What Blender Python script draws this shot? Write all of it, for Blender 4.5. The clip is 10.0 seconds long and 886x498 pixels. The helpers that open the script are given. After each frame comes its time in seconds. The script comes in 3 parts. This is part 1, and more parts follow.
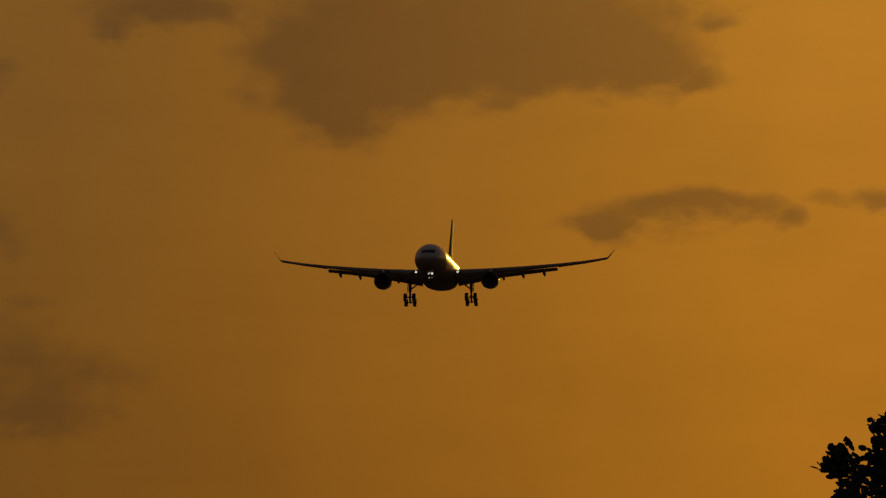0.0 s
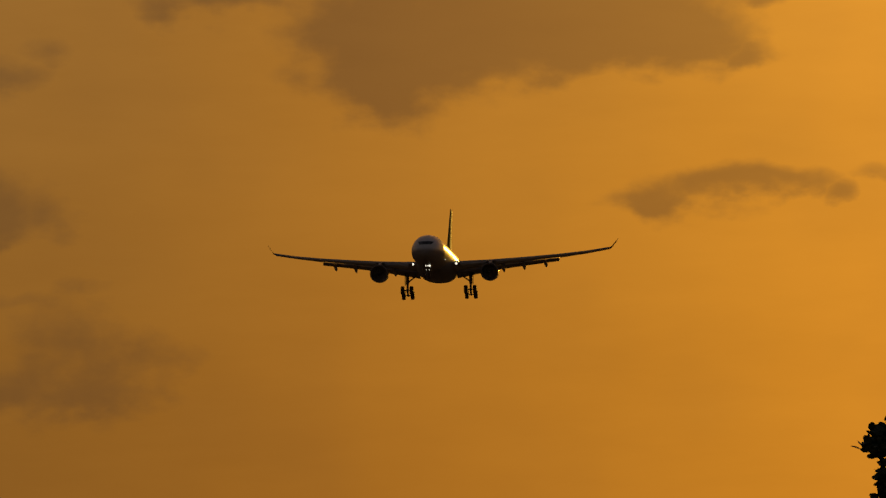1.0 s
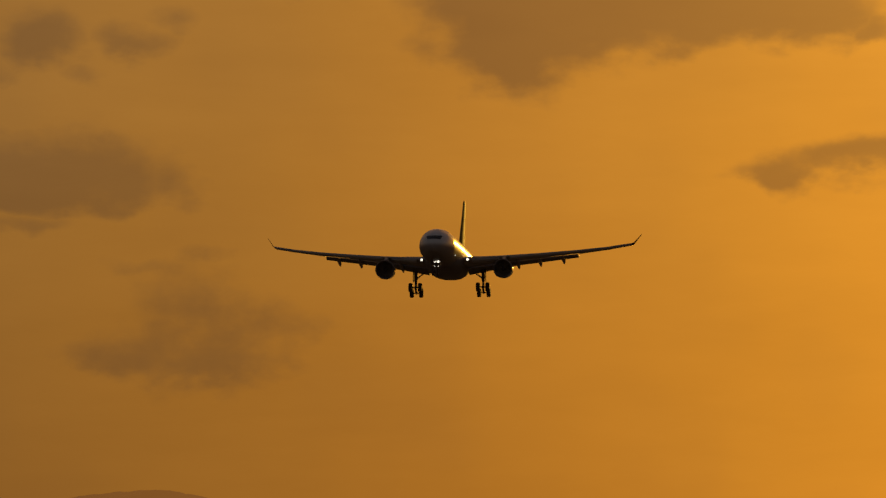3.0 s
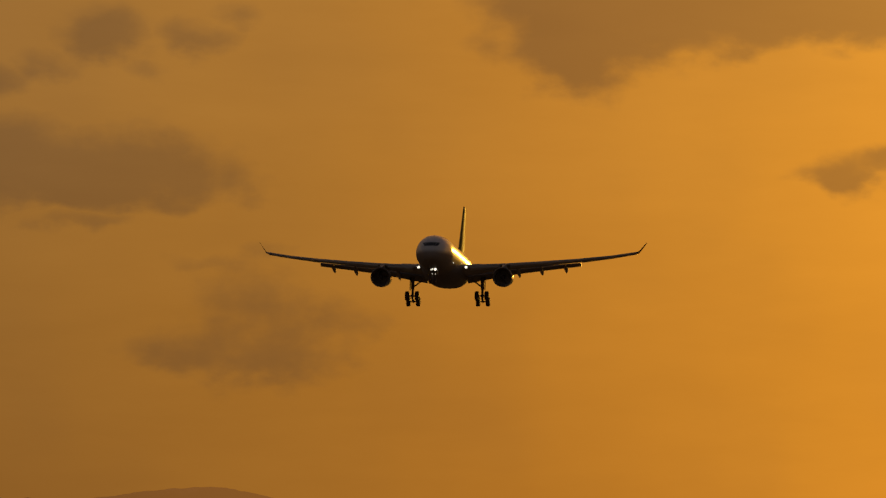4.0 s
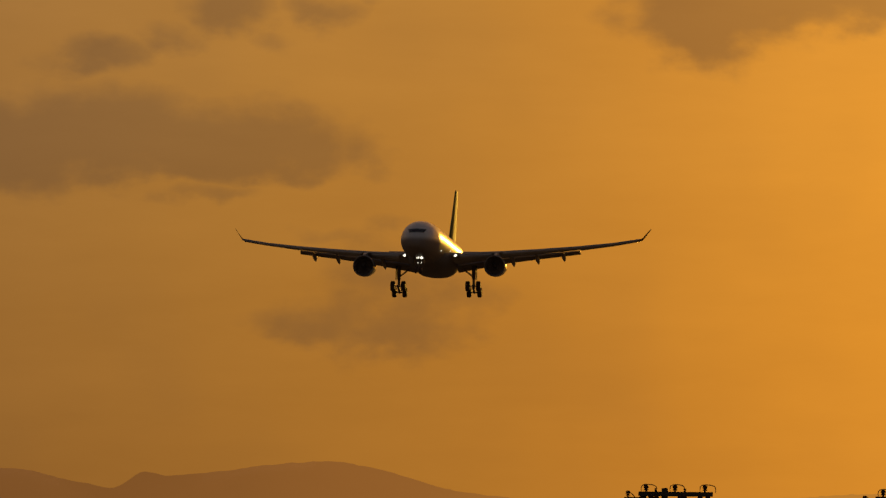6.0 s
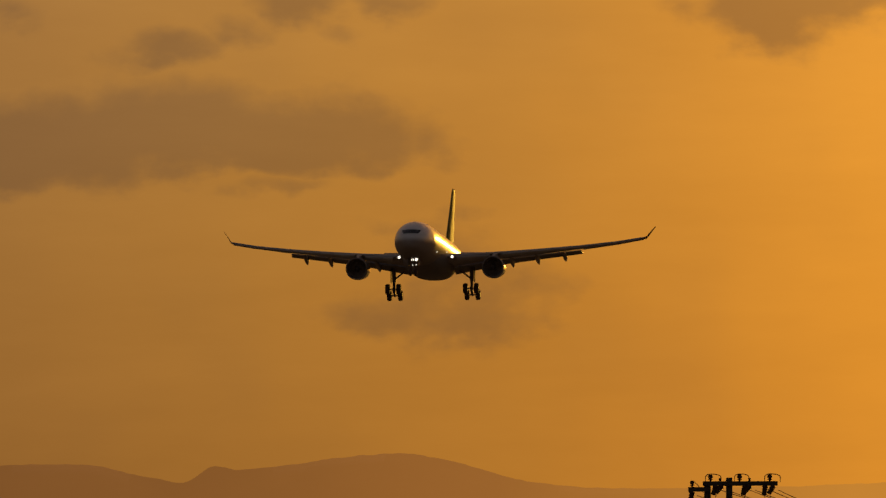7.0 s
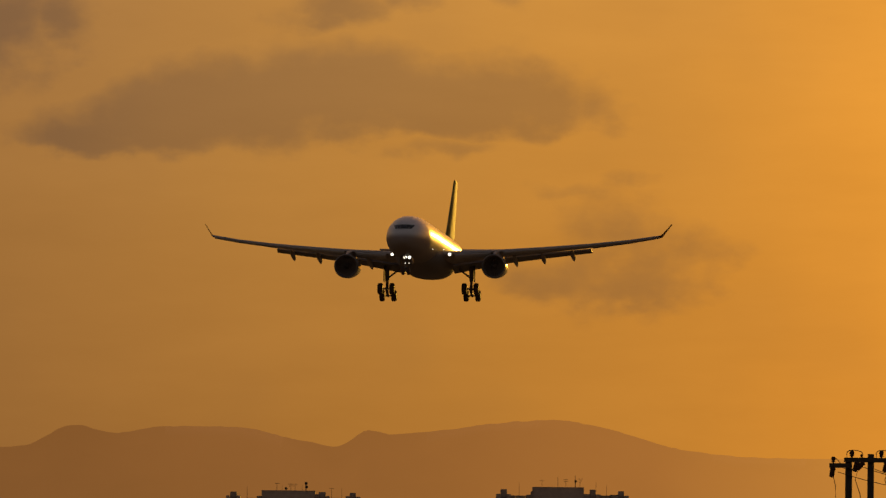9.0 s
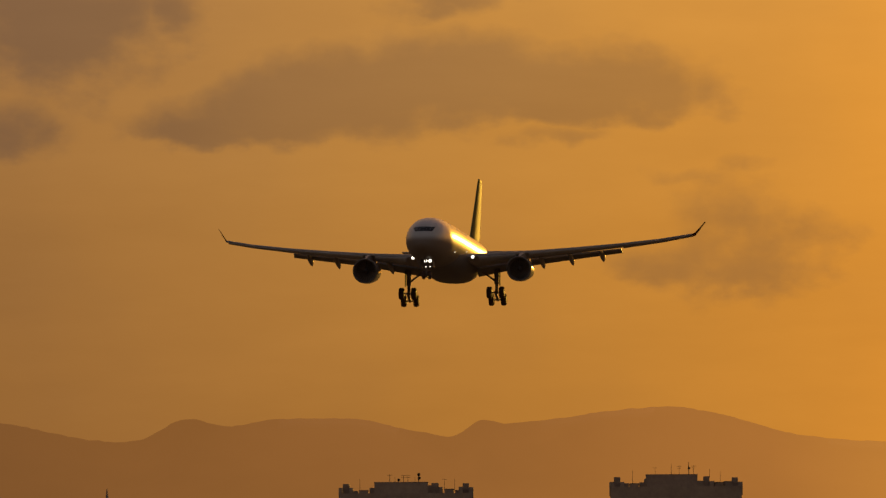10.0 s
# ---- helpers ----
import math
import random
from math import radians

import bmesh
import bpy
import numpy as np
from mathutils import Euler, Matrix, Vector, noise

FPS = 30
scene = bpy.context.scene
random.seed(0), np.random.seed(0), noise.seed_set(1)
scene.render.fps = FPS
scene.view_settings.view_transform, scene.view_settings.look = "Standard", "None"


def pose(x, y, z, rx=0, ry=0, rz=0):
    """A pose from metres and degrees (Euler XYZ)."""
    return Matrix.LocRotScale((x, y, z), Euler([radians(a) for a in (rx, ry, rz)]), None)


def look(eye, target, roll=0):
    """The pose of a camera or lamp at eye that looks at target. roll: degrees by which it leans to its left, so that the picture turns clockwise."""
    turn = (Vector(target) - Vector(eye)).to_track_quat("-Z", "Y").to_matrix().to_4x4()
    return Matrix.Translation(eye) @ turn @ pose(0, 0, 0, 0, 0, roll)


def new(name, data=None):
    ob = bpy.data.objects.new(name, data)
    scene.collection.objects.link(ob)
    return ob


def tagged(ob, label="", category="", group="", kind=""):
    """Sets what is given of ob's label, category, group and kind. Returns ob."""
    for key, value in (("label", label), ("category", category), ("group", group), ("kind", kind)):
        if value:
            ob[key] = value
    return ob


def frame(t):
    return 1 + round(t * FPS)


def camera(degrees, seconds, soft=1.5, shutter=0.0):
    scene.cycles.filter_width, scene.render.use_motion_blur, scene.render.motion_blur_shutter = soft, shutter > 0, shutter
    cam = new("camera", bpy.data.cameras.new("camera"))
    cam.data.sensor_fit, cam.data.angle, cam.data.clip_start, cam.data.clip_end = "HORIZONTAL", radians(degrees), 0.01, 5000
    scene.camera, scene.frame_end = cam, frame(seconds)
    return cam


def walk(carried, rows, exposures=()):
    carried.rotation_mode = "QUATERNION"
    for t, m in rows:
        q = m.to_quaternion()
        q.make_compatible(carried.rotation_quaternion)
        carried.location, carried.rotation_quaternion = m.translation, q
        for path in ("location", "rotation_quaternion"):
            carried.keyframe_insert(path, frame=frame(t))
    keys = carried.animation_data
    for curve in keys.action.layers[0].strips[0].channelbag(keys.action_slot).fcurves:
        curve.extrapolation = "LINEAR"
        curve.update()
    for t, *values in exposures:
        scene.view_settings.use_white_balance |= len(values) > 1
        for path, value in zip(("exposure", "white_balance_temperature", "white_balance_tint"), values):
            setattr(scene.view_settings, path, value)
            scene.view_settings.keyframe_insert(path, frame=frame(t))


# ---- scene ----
cam = camera(3.8, 10.0, soft=1.35)
# seconds, place, then tilt, lean and turn in degrees
ROWS = [
    (0, -14.1672, -289.0910, 2.1311, 92.2595, -0.029, -2.8795),
    (0.5, -13.3884, -284.6366, 2.4318, 92.2205, 0.052, -2.7678),
    (1, -12.6118, -280.1779, 2.7420, 92.1695, 0.636, -2.6646),
    (1.5, -11.8345, -275.7159, 3.0498, 92.1564, 0.872, -2.5357),
    (2, -11.0556, -271.2514, 3.3475, 92.1338, 0.514, -2.3917),
    (2.5, -10.2755, -266.7850, 3.6305, 92.0813, 0.282, -2.2322),
    (2.7, -9.9634, -264.9980, 3.7391, 92.0552, 0.227, -2.1844),
    (3.8, -8.2522, -255.1666, 4.2913, 92.0434, -0.410, -1.9403),
    (4, -7.9428, -253.3786, 4.3849, 92.0388, -0.495, -1.8620),
    (4.5, -7.1729, -248.9084, 4.6132, 92.0232, -0.696, -1.6718),
    (5, -6.4083, -244.4380, 4.8374, 91.9918, -0.806, -1.5132),
    (5.5, -5.6493, -239.9672, 5.0627, 91.9398, -0.744, -1.4097),
    (5.7, -5.3469, -238.1789, 5.1543, 91.9325, -0.737, -1.3831),
    (6.8, -3.6954, -228.3437, 5.6871, 91.8755, 0.164, -1.0813),
    (7, -3.3965, -226.5557, 5.7907, 91.8737, 0.222, -1.0160),
    (7.5, -2.6498, -222.0860, 6.0591, 91.8609, 0.697, -0.8631),
    (8, -1.9037, -217.6173, 6.3391, 91.8313, 1.092, -0.6742),
    (8.5, -1.1589, -213.1500, 6.6249, 91.7765, 0.374, -0.4863),
    (9, -0.4174, -208.6844, 6.9070, 91.7169, -0.598, -0.3077),
    (9.5, 0.3160, -204.2212, 7.1707, 91.6787, -0.486, -0.0733),
    (10, 1.0332, -199.7609, 7.3959, 91.6652, 0.332, 0.1880),
]
walk(cam, [(t, pose(x, y, z, tilt, 0, turn) @ pose(0, 0, 0, 0, 0, -lean)) for t, x, y, z, tilt, lean, turn in ROWS],
     exposures=[(0, -1.3), (0.3, -0.85), (0.5, -0.68), (1.0, -0.62), (1.5, -0.5), (2.5, -0.4), (5.5, -0.08), (7.5, 0.17), (9.0, 0.38), (10, 0.47)])

# ---------------------------------------------------------------- sky and sun
SUN_TURN, SUN_HEIGHT = 12.4, 4.0     # degrees to the right of north, above the horizon


def tree_of(owner):
    owner.use_nodes = True
    owner.node_tree.nodes.clear()
    return owner.node_tree


def put(tree, value, socket):
    if isinstance(value, bpy.types.NodeSocket):
        tree.links.new(value, socket)
    else:
        socket.default_value = value


def calc(tree, op, a, b=0.0, c=0.0, clamp=False):
    n = tree.nodes.new("ShaderNodeMath")
    n.operation, n.use_clamp = op, clamp
    for i, value in enumerate((a, b, c)):
        put(tree, value, n.inputs[i])
    return n.outputs[0]


def blend(tree, fac, a, b, mode="MIX"):
    n = tree.nodes.new("ShaderNodeMix")
    n.data_type, n.blend_type = "RGBA", mode
    put(tree, fac, n.inputs[0])
    for value, socket in ((a, n.inputs[6]), (b, n.inputs[7])):
        put(tree, value if isinstance(value, bpy.types.NodeSocket) else (*value, 1), socket)
    return n.outputs[2]


def ease(tree, value, low, high):
    n = tree.nodes.new("ShaderNodeMapRange")
    n.interpolation_type = "SMOOTHSTEP"
    for i, v in enumerate((value, low, high, 0.0, 1.0)):
        put(tree, v, n.inputs[i])
    return n.outputs[0]


def grain(tree, vector, scale, detail=4.0, rough=0.55):
    n = tree.nodes.new("ShaderNodeTexNoise")
    n.inputs["Scale"].default_value, n.inputs["Detail"].default_value = scale, detail
    n.inputs["Roughness"].default_value = rough
    tree.links.new(vector, n.inputs["Vector"])
    return n.outputs["Fac"]


def vec(tree, x, y, z=0.0):
    n = tree.nodes.new("ShaderNodeCombineXYZ")
    for i, v in enumerate((x, y, z)):
        put(tree, v, n.inputs[i])
    return n.outputs[0]


def make_sky():
    world = bpy.data.worlds.new("dusk_sky")
    scene.world = world
    tr = tree_of(world)
    coord = tr.nodes.new("ShaderNodeTexCoord").outputs["Generated"]
    sep = tr.nodes.new("ShaderNodeSeparateXYZ")
    tr.links.new(coord, sep.inputs[0])
    x, y, z = sep.outputs
    turn = calc(tr, "MULTIPLY", calc(tr, "ARCTAN2", x, y), 57.29578)     # degrees right of north
    height = calc(tr, "MULTIPLY", calc(tr, "ARCSINE", z), 57.29578)
    # clear evening sky
    air = tr.nodes.new("ShaderNodeTexSky")
    air.sky_type, air.sun_disc = "NISHITA", False
    air.sun_elevation, air.sun_rotation = radians(SUN_HEIGHT), radians(SUN_TURN)
    air.dust_density, air.air_density = 3.0, 1.5
    dome = blend(tr, 1.0, air.outputs[0], (0.088, 0.066, 0.070), "MULTIPLY")
    # amber haze round the sun, deeper brown away from it and near the ground
    ramp = tr.nodes.new("ShaderNodeValToRGB")
    tr.links.new(calc(tr, "MULTIPLY_ADD", turn, 1 / 12.0, 0.25), ramp.inputs[0])
    ramp.color_ramp.interpolation = "B_SPLINE"
    stops = ramp.color_ramp.elements
    stops[0].position, stops[0].color = 0.0, (0.1175, 0.053, 0.0155, 1)
    stops[1].position, stops[1].color = 1.0, (0.66, 0.245, 0.02, 1)
    for at, colour in ((0.12, (0.155, 0.0695, 0.0175, 1)), (0.25, (0.21, 0.0905, 0.016, 1)), (0.36, (0.26, 0.1045, 0.014, 1)),
                       (0.44, (0.32, 0.121, 0.013, 1)), (0.533, (0.435, 0.1625, 0.014, 1)), (0.62, (0.56, 0.207, 0.015, 1))):
        stops.new(at).color = colour
    amber = blend(tr, 1.0, ramp.outputs[0], (1.98, 2.03, 2.0), "MULTIPLY")
    low = calc(tr, "SUBTRACT", 1.0, ease(tr, height, 0.4, 2.6))
    away = calc(tr, "MULTIPLY_ADD", ease(tr, turn, -0.5, 3.2), -0.45, 1.0)
    haze = blend(tr, calc(tr, "MULTIPLY", low, away), amber, blend(tr, 1.0, amber, (0.81, 0.755, 0.71), "MULTIPLY"))
    high = ease(tr, height, 1.5, 3.6)
    haze = blend(tr, high, haze, blend(tr, 1.0, haze, (1.06, 1.12, 1.40), "MULTIPLY"))
    # faint streaks of uneven haze
    streak = grain(tr, vec(tr, calc(tr, "MULTIPLY", turn, 0.55), calc(tr, "MULTIPLY", height, 2.2), 3.0), 1.5, 5.0, 0.6)
    haze = blend(tr, calc(tr, "MULTIPLY_ADD", streak, 0.9, -0.2, clamp=True), blend(tr, 1.0, haze, (0.90, 0.89, 0.90), "MULTIPLY"), blend(tr, 1.0, haze, (1.10, 1.12, 1.18), "MULTIPLY"))
    off = calc(tr, "ABSOLUTE", calc(tr, "SUBTRACT", turn, SUN_TURN))
    near_sun = calc(tr, "MULTIPLY", calc(tr, "SUBTRACT", 1.0, ease(tr, off, 16.0, 60.0)),
                    calc(tr, "SUBTRACT", 1.0, ease(tr, height, 5.0, 24.0)))
    sky = blend(tr, near_sun, dome, haze)
    # clouds: soft lumps with torn edges, in degrees of turn and height
    flat = vec(tr, turn, height)
    wide = grain(tr, flat, 1.1, 2.0)
    fine = grain(tr, vec(tr, turn, calc(tr, "MULTIPLY", height, 1.7)), 3.0, 5.0, 0.52)
    wob = calc(tr, "MULTIPLY_ADD", grain(tr, vec(tr, height, turn, 7.0), 2.2, 3.0), 0.24, -0.12)
    sx = calc(tr, "ADD", turn, wob)
    sy = calc(tr, "ADD", height, calc(tr, "MULTIPLY_ADD", fine, 0.20, -0.10))

    def lump(cx, cy, rx, ry, weight=1.0):
        a = calc(tr, "POWER", calc(tr, "ABSOLUTE", calc(tr, "MULTIPLY_ADD", sx, 1 / rx, -cx / rx)), 2.0)
        b = calc(tr, "POWER", calc(tr, "ABSOLUTE", calc(tr, "MULTIPLY_ADD", sy, 1 / ry, -cy / ry)), 2.0)
        return calc(tr, "MULTIPLY", calc(tr, "EXPONENT", calc(tr, "MULTIPLY", calc(tr, "ADD", a, b), -1.0)), weight)

    def bank(*lumps):
        total = lumps[0]
        for one in lumps[1:]:
            total = calc(tr, "MAXIMUM", total, one)
        return total

    def heap(*lumps):
        """Lumps that run into one another."""
        gap = calc(tr, "SUBTRACT", 1.0, lumps[0])
        for one in lumps[1:]:
            gap = calc(tr, "MULTIPLY", gap, calc(tr, "SUBTRACT", 1.0, one))
        return calc(tr, "SUBTRACT", 1.0, gap)

    level = calc(tr, "MULTIPLY_ADD", ease(tr, turn, -0.5, 0.1), 0.09, 2.075)
    foot = ease(tr, calc(tr, "SUBTRACT", sy, level), -0.07, 0.08)
    field = bank(
        # broad dark bank at the top, with a hanging lobe and loose wisps
        heap(lump(2.43, 2.88, 0.29, 0.17, 1), lump(2.36, 3.16, 0.34, 0.23, 0.9), lump(2.72, 3.06, 0.46, 0.22, 0.95), lump(3.16, 3.16, 0.56, 0.22, 1), lump(3.55, 3.10, 0.36, 0.17, 0.95), lump(3.16, 3.50, 1.04, 0.29, 1), lump(3.84, 3.03, 0.24, 0.10, 0.7)),
        lump(3.97, 2.99, 0.15, 0.08, 0.85), lump(4.02, 3.24, 0.15, 0.08, 0.72), lump(1.68, 3.29, 0.41, 0.13, 0.9), lump(1.44, 3.23, 0.15, 0.10, 0.65), lump(1.00, 3.02, 0.15, 0.10, 0.5),
        # thin arch
        heap(lump(3.40, 2.36, 0.15, 0.06, 0.62), lump(3.57, 2.37, 0.17, 0.07, 0.6), lump(3.69, 2.40, 0.17, 0.08, 0.68), lump(3.86, 2.44, 0.22, 0.08, 0.8), lump(4.08, 2.45, 0.21, 0.08, 0.8), lump(4.25, 2.43, 0.15, 0.07, 0.62)),
        lump(4.34, 2.40, 0.11, 0.07, 0.9), lump(4.51, 2.48, 0.16, 0.05, 0.62), lump(4.72, 2.49, 0.19, 0.06, 0.66), lump(3.82, 2.34, 0.32, 0.06, 0.45),
        # long bank with a flat foot
        calc(tr, "MULTIPLY", foot, heap(lump(-1.26, 2.15, 0.27, 0.14, 0.9), lump(-0.93, 2.27, 0.29, 0.20, 1), lump(-0.62, 2.33, 0.32, 0.19, 1), lump(-0.29, 2.36, 0.32, 0.21, 1), lump(-0.00, 2.39, 0.28, 0.21, 1), lump(0.31, 2.32, 0.29, 0.19, 0.84), lump(0.58, 2.38, 0.24, 0.19, 0.8), lump(0.77, 2.33, 0.25, 0.16, 0.5), lump(1.01, 2.33, 0.27, 0.15, 0.34))),
        lump(0.29, 2.15, 0.32, 0.06, 0.6), lump(0.97, 2.28, 0.22, 0.13, 0.4),
        # small puffs above it
        lump(0.40, 2.94, 0.21, 0.13, 1), lump(-0.16, 2.74, 0.24, 0.09, 0.92), lump(0.13, 2.82, 0.23, 0.08, 0.6), lump(0.79, 2.95, 0.25, 0.08, 0.65), lump(0.58, 2.78, 0.12, 0.06, 0.55), lump(-0.88, 2.88, 0.17, 0.10, 0.6),
        # faint low bank
        heap(lump(0.72, 1.59, 0.27, 0.11, 0.56), lump(1.01, 1.79, 0.28, 0.32, 0.52), lump(1.30, 1.67, 0.32, 0.19, 0.47), lump(1.06, 1.55, 0.56, 0.07, 0.42), lump(1.47, 1.72, 0.17, 0.11, 0.25)),
        lump(1.08, 2.03, 0.18, 0.07, 0.5), lump(1.18, 1.78, 0.29, 0.17, 0.36), lump(0.87, 1.98, 0.29, 0.06, 0.42),
        lump(1.22, 1.66, 0.36, 0.18, 0.6), lump(1.03, 2.36, 0.22, 0.15, 0.35),
        # bank far left
        lump(-1.84, 2.67, 0.58, 0.34, 0.96), lump(-1.37, 2.69, 0.18, 0.17, 0.8), lump(-2.09, 2.17, 0.28, 0.16, 0.82), lump(-0.93, 2.99, 0.73, 0.07, 0.35),
    )
    ragged = grain(tr, vec(tr, turn, calc(tr, "MULTIPLY", height, 1.35), 11.0), 6.5, 3.0, 0.5)
    torn = calc(tr, "ADD", field, calc(tr, "ADD", calc(tr, "MULTIPLY_ADD", fine, 0.6, -0.3), calc(tr, "MULTIPLY_ADD", ragged, 0.55, -0.275)))
    thick = ease(tr, torn, 0.16, 0.84)
    veil = calc(tr, "MULTIPLY", ease(tr, wide, 0.42, 0.75), 0.11)
    thin = calc(tr, "MULTIPLY", ease(tr, turn, -1.5, -0.8), calc(tr, "SUBTRACT", 1.0, ease(tr, turn, 0.9, 1.9)))
    cover = calc(tr, "MAXIMUM", calc(tr, "MULTIPLY", thick, calc(tr, "MULTIPLY_ADD", thin, -0.16, 0.74)), veil)
    shaded = blend(tr, 1.0, blend(tr, 1.0, sky, (0.42, 0.445, 0.62), "MULTIPLY"), (0.012, 0.012, 0.014), "ADD")
    sky = blend(tr, cover, sky, shaded)
    bg = tr.nodes.new("ShaderNodeBackground")
    tr.links.new(sky, bg.inputs[0])
    out = tr.nodes.new("ShaderNodeOutputWorld")
    tr.links.new(bg.outputs[0], out.inputs[0])


make_sky()
sun_data = bpy.data.lights.new("sun", "SUN")
sun_data.energy, sun_data.angle, sun_data.color = 1.12, radians(0.6), (1.0, 0.52, 0.06)
sun = new("sun", sun_data)
sun.matrix_world = look((0, 0, 0), (-math.sin(radians(SUN_TURN)), -math.cos(radians(SUN_TURN)), -math.tan(radians(SUN_HEIGHT))))

# ---------------------------------------------------------------- materials


def material(name, colour, rough=0.5, metal=0.0, vary=0.15, size=1.0, bump=0.0, coat=0.0, spec=0.5):
    """A painted or raw surface whose colour, gloss and relief vary at two scales."""
    m = bpy.data.materials.new(name)
    tr = tree_of(m)
    p = tr.nodes.new("ShaderNodeBsdfPrincipled")
    o = tr.nodes.new("ShaderNodeOutputMaterial")
    tr.links.new(p.outputs[0], o.inputs[0])
    at = tr.nodes.new("ShaderNodeTexCoord").outputs["Object"]
    broad, small = grain(tr, at, 0.7 / size, 3.0), grain(tr, at, 9.0 / size, 5.0)
    mixed = calc(tr, "ADD", calc(tr, "MULTIPLY", broad, 0.6), calc(tr, "MULTIPLY", small, 0.4))
    lo = tuple(c * (1 - vary) for c in colour)
    hi = tuple(min(1, c * (1 + vary)) for c in colour)
    tr.links.new(blend(tr, ease(tr, mixed, 0.3, 0.7), lo, hi), p.inputs["Base Color"])
    tr.links.new(calc(tr, "MULTIPLY_ADD", small, 0.12, rough - 0.06, clamp=True), p.inputs["Roughness"])
    p.inputs["Metallic"].default_value = metal
    p.inputs["Specular IOR Level"].default_value = spec
    p.inputs["Coat Weight"].default_value, p.inputs["Coat Roughness"].default_value = coat, 0.08
    if bump:
        b = tr.nodes.new("ShaderNodeBump")
        b.inputs["Strength"].default_value, b.inputs["Distance"].default_value = bump, 0.05 * size
        tr.links.new(small, b.inputs["Height"])
        tr.links.new(b.outputs[0], p.inputs["Normal"])
    return m


def glowing(name, colour, strength):
    m = bpy.data.materials.new(name)
    tr = tree_of(m)
    e = tr.nodes.new("ShaderNodeEmission")
    e.inputs[0].default_value, e.inputs[1].default_value = (*colour, 1), strength
    o = tr.nodes.new("ShaderNodeOutputMaterial")
    tr.links.new(e.outputs[0], o.inputs[0])
    return m


def far_hills(name):
    """Wooded slopes, with kilometres of evening haze put in as their own emission."""
    m = bpy.data.materials.new(name)
    tr = tree_of(m)
    at = tr.nodes.new("ShaderNodeTexCoord").outputs["Object"]
    woods = grain(tr, at, 0.012, 5.0)
    p = tr.nodes.new("ShaderNodeBsdfPrincipled")
    tr.links.new(blend(tr, woods, (0.02, 0.025, 0.012), (0.045, 0.042, 0.024)), p.inputs["Base Color"])
    p.inputs["Roughness"].default_value = 0.95
    # painted haze: the slopes' emission colour rises towards the sun
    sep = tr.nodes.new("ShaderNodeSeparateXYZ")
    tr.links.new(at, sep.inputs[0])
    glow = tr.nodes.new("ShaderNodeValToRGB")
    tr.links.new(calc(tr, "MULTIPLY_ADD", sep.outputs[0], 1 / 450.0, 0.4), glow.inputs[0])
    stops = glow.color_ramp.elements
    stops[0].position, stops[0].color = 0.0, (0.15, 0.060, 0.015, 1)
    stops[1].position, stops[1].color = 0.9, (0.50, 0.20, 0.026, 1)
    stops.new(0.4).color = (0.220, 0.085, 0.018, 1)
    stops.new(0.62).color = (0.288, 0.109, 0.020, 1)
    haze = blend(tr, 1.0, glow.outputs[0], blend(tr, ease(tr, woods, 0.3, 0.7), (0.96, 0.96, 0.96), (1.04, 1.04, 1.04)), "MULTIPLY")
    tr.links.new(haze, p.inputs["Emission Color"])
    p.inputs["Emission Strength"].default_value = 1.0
    o = tr.nodes.new("ShaderNodeOutputMaterial")
    tr.links.new(p.outputs[0], o.inputs[0])
    return m


def two_tone(name, upper, lower, line):
    """Glossy hull: one colour above a line, blending into another below."""
    m = material(name, upper, 0.29, vary=0.06, size=3.0)
    tr = m.node_tree
    p = next(n for n in tr.nodes if n.type == "BSDF_PRINCIPLED")
    old = p.inputs["Base Color"].links[0].from_socket
    sep = tr.nodes.new("ShaderNodeSeparateXYZ")
    tr.links.new(tr.nodes.new("ShaderNodeTexCoord").outputs["Object"], sep.inputs[0])
    above = ease(tr, sep.outputs[2], line - 0.50, line + 0.40)
    tr.links.new(blend(tr, above, lower, old), p.inputs["Base Color"])
    gloss = p.inputs["Roughness"].links[0].from_socket
    tr.links.new(calc(tr, "MULTIPLY_ADD", calc(tr, "SUBTRACT", 1.0, above), 0.3, gloss), p.inputs["Roughness"])
    tr.links.new(calc(tr, "MULTIPLY_ADD", above, 0.38, 0.12), p.inputs["Specular IOR Level"])
    return m


HULL = two_tone("white_over_grey_hull", (0.66, 0.66, 0.68), (0.27, 0.235, 0.225), -0.30)
NAVY = material("navy_aircraft_paint", (0.21, 0.185, 0.18), 0.5, vary=0.1, size=3.0, spec=0.2)
NACELLE = material("dark_glossy_cowling_paint", (0.22, 0.20, 0.19), 0.34, vary=0.1, size=3.0, coat=0.9)
GREY = material("grey_wing_paint", (0.36, 0.32, 0.30), 0.5, vary=0.12, size=2.0)
DARK_GREY = material("dark_flap_paint", (0.24, 0.22, 0.21), 0.5, vary=0.15, size=1.5)
GREEN = material("green_fin_paint", (0.03, 0.07, 0.03), 0.6, vary=0.1, size=2.0, spec=0.1)
# pale tone paints the low sun's gold glint onto the rudder
RUDDER = material("rudder_sun_glint", (0.34, 0.30, 0.22), 0.65, vary=0.08, size=2.0, spec=0.08)
WINGLET = material("dark_red_winglet_paint", (0.07, 0.016, 0.011), 0.9, vary=0.1, spec=0.02)
LIP = material("dull_metal_inlet_lip", (0.22, 0.20, 0.19), 0.5, 0.6, vary=0.08)
FAIRING = material("glossy_fairing_paint", (0.24, 0.19, 0.17), 0.3, vary=0.08, size=2.0, coat=0.6)
FAN = material("dark_titanium_fan", (0.10, 0.08, 0.075), 0.7, 0.2, vary=0.2)
COWL = material("inner_cowl_lining", (0.24, 0.20, 0.19), 0.7, vary=0.2)
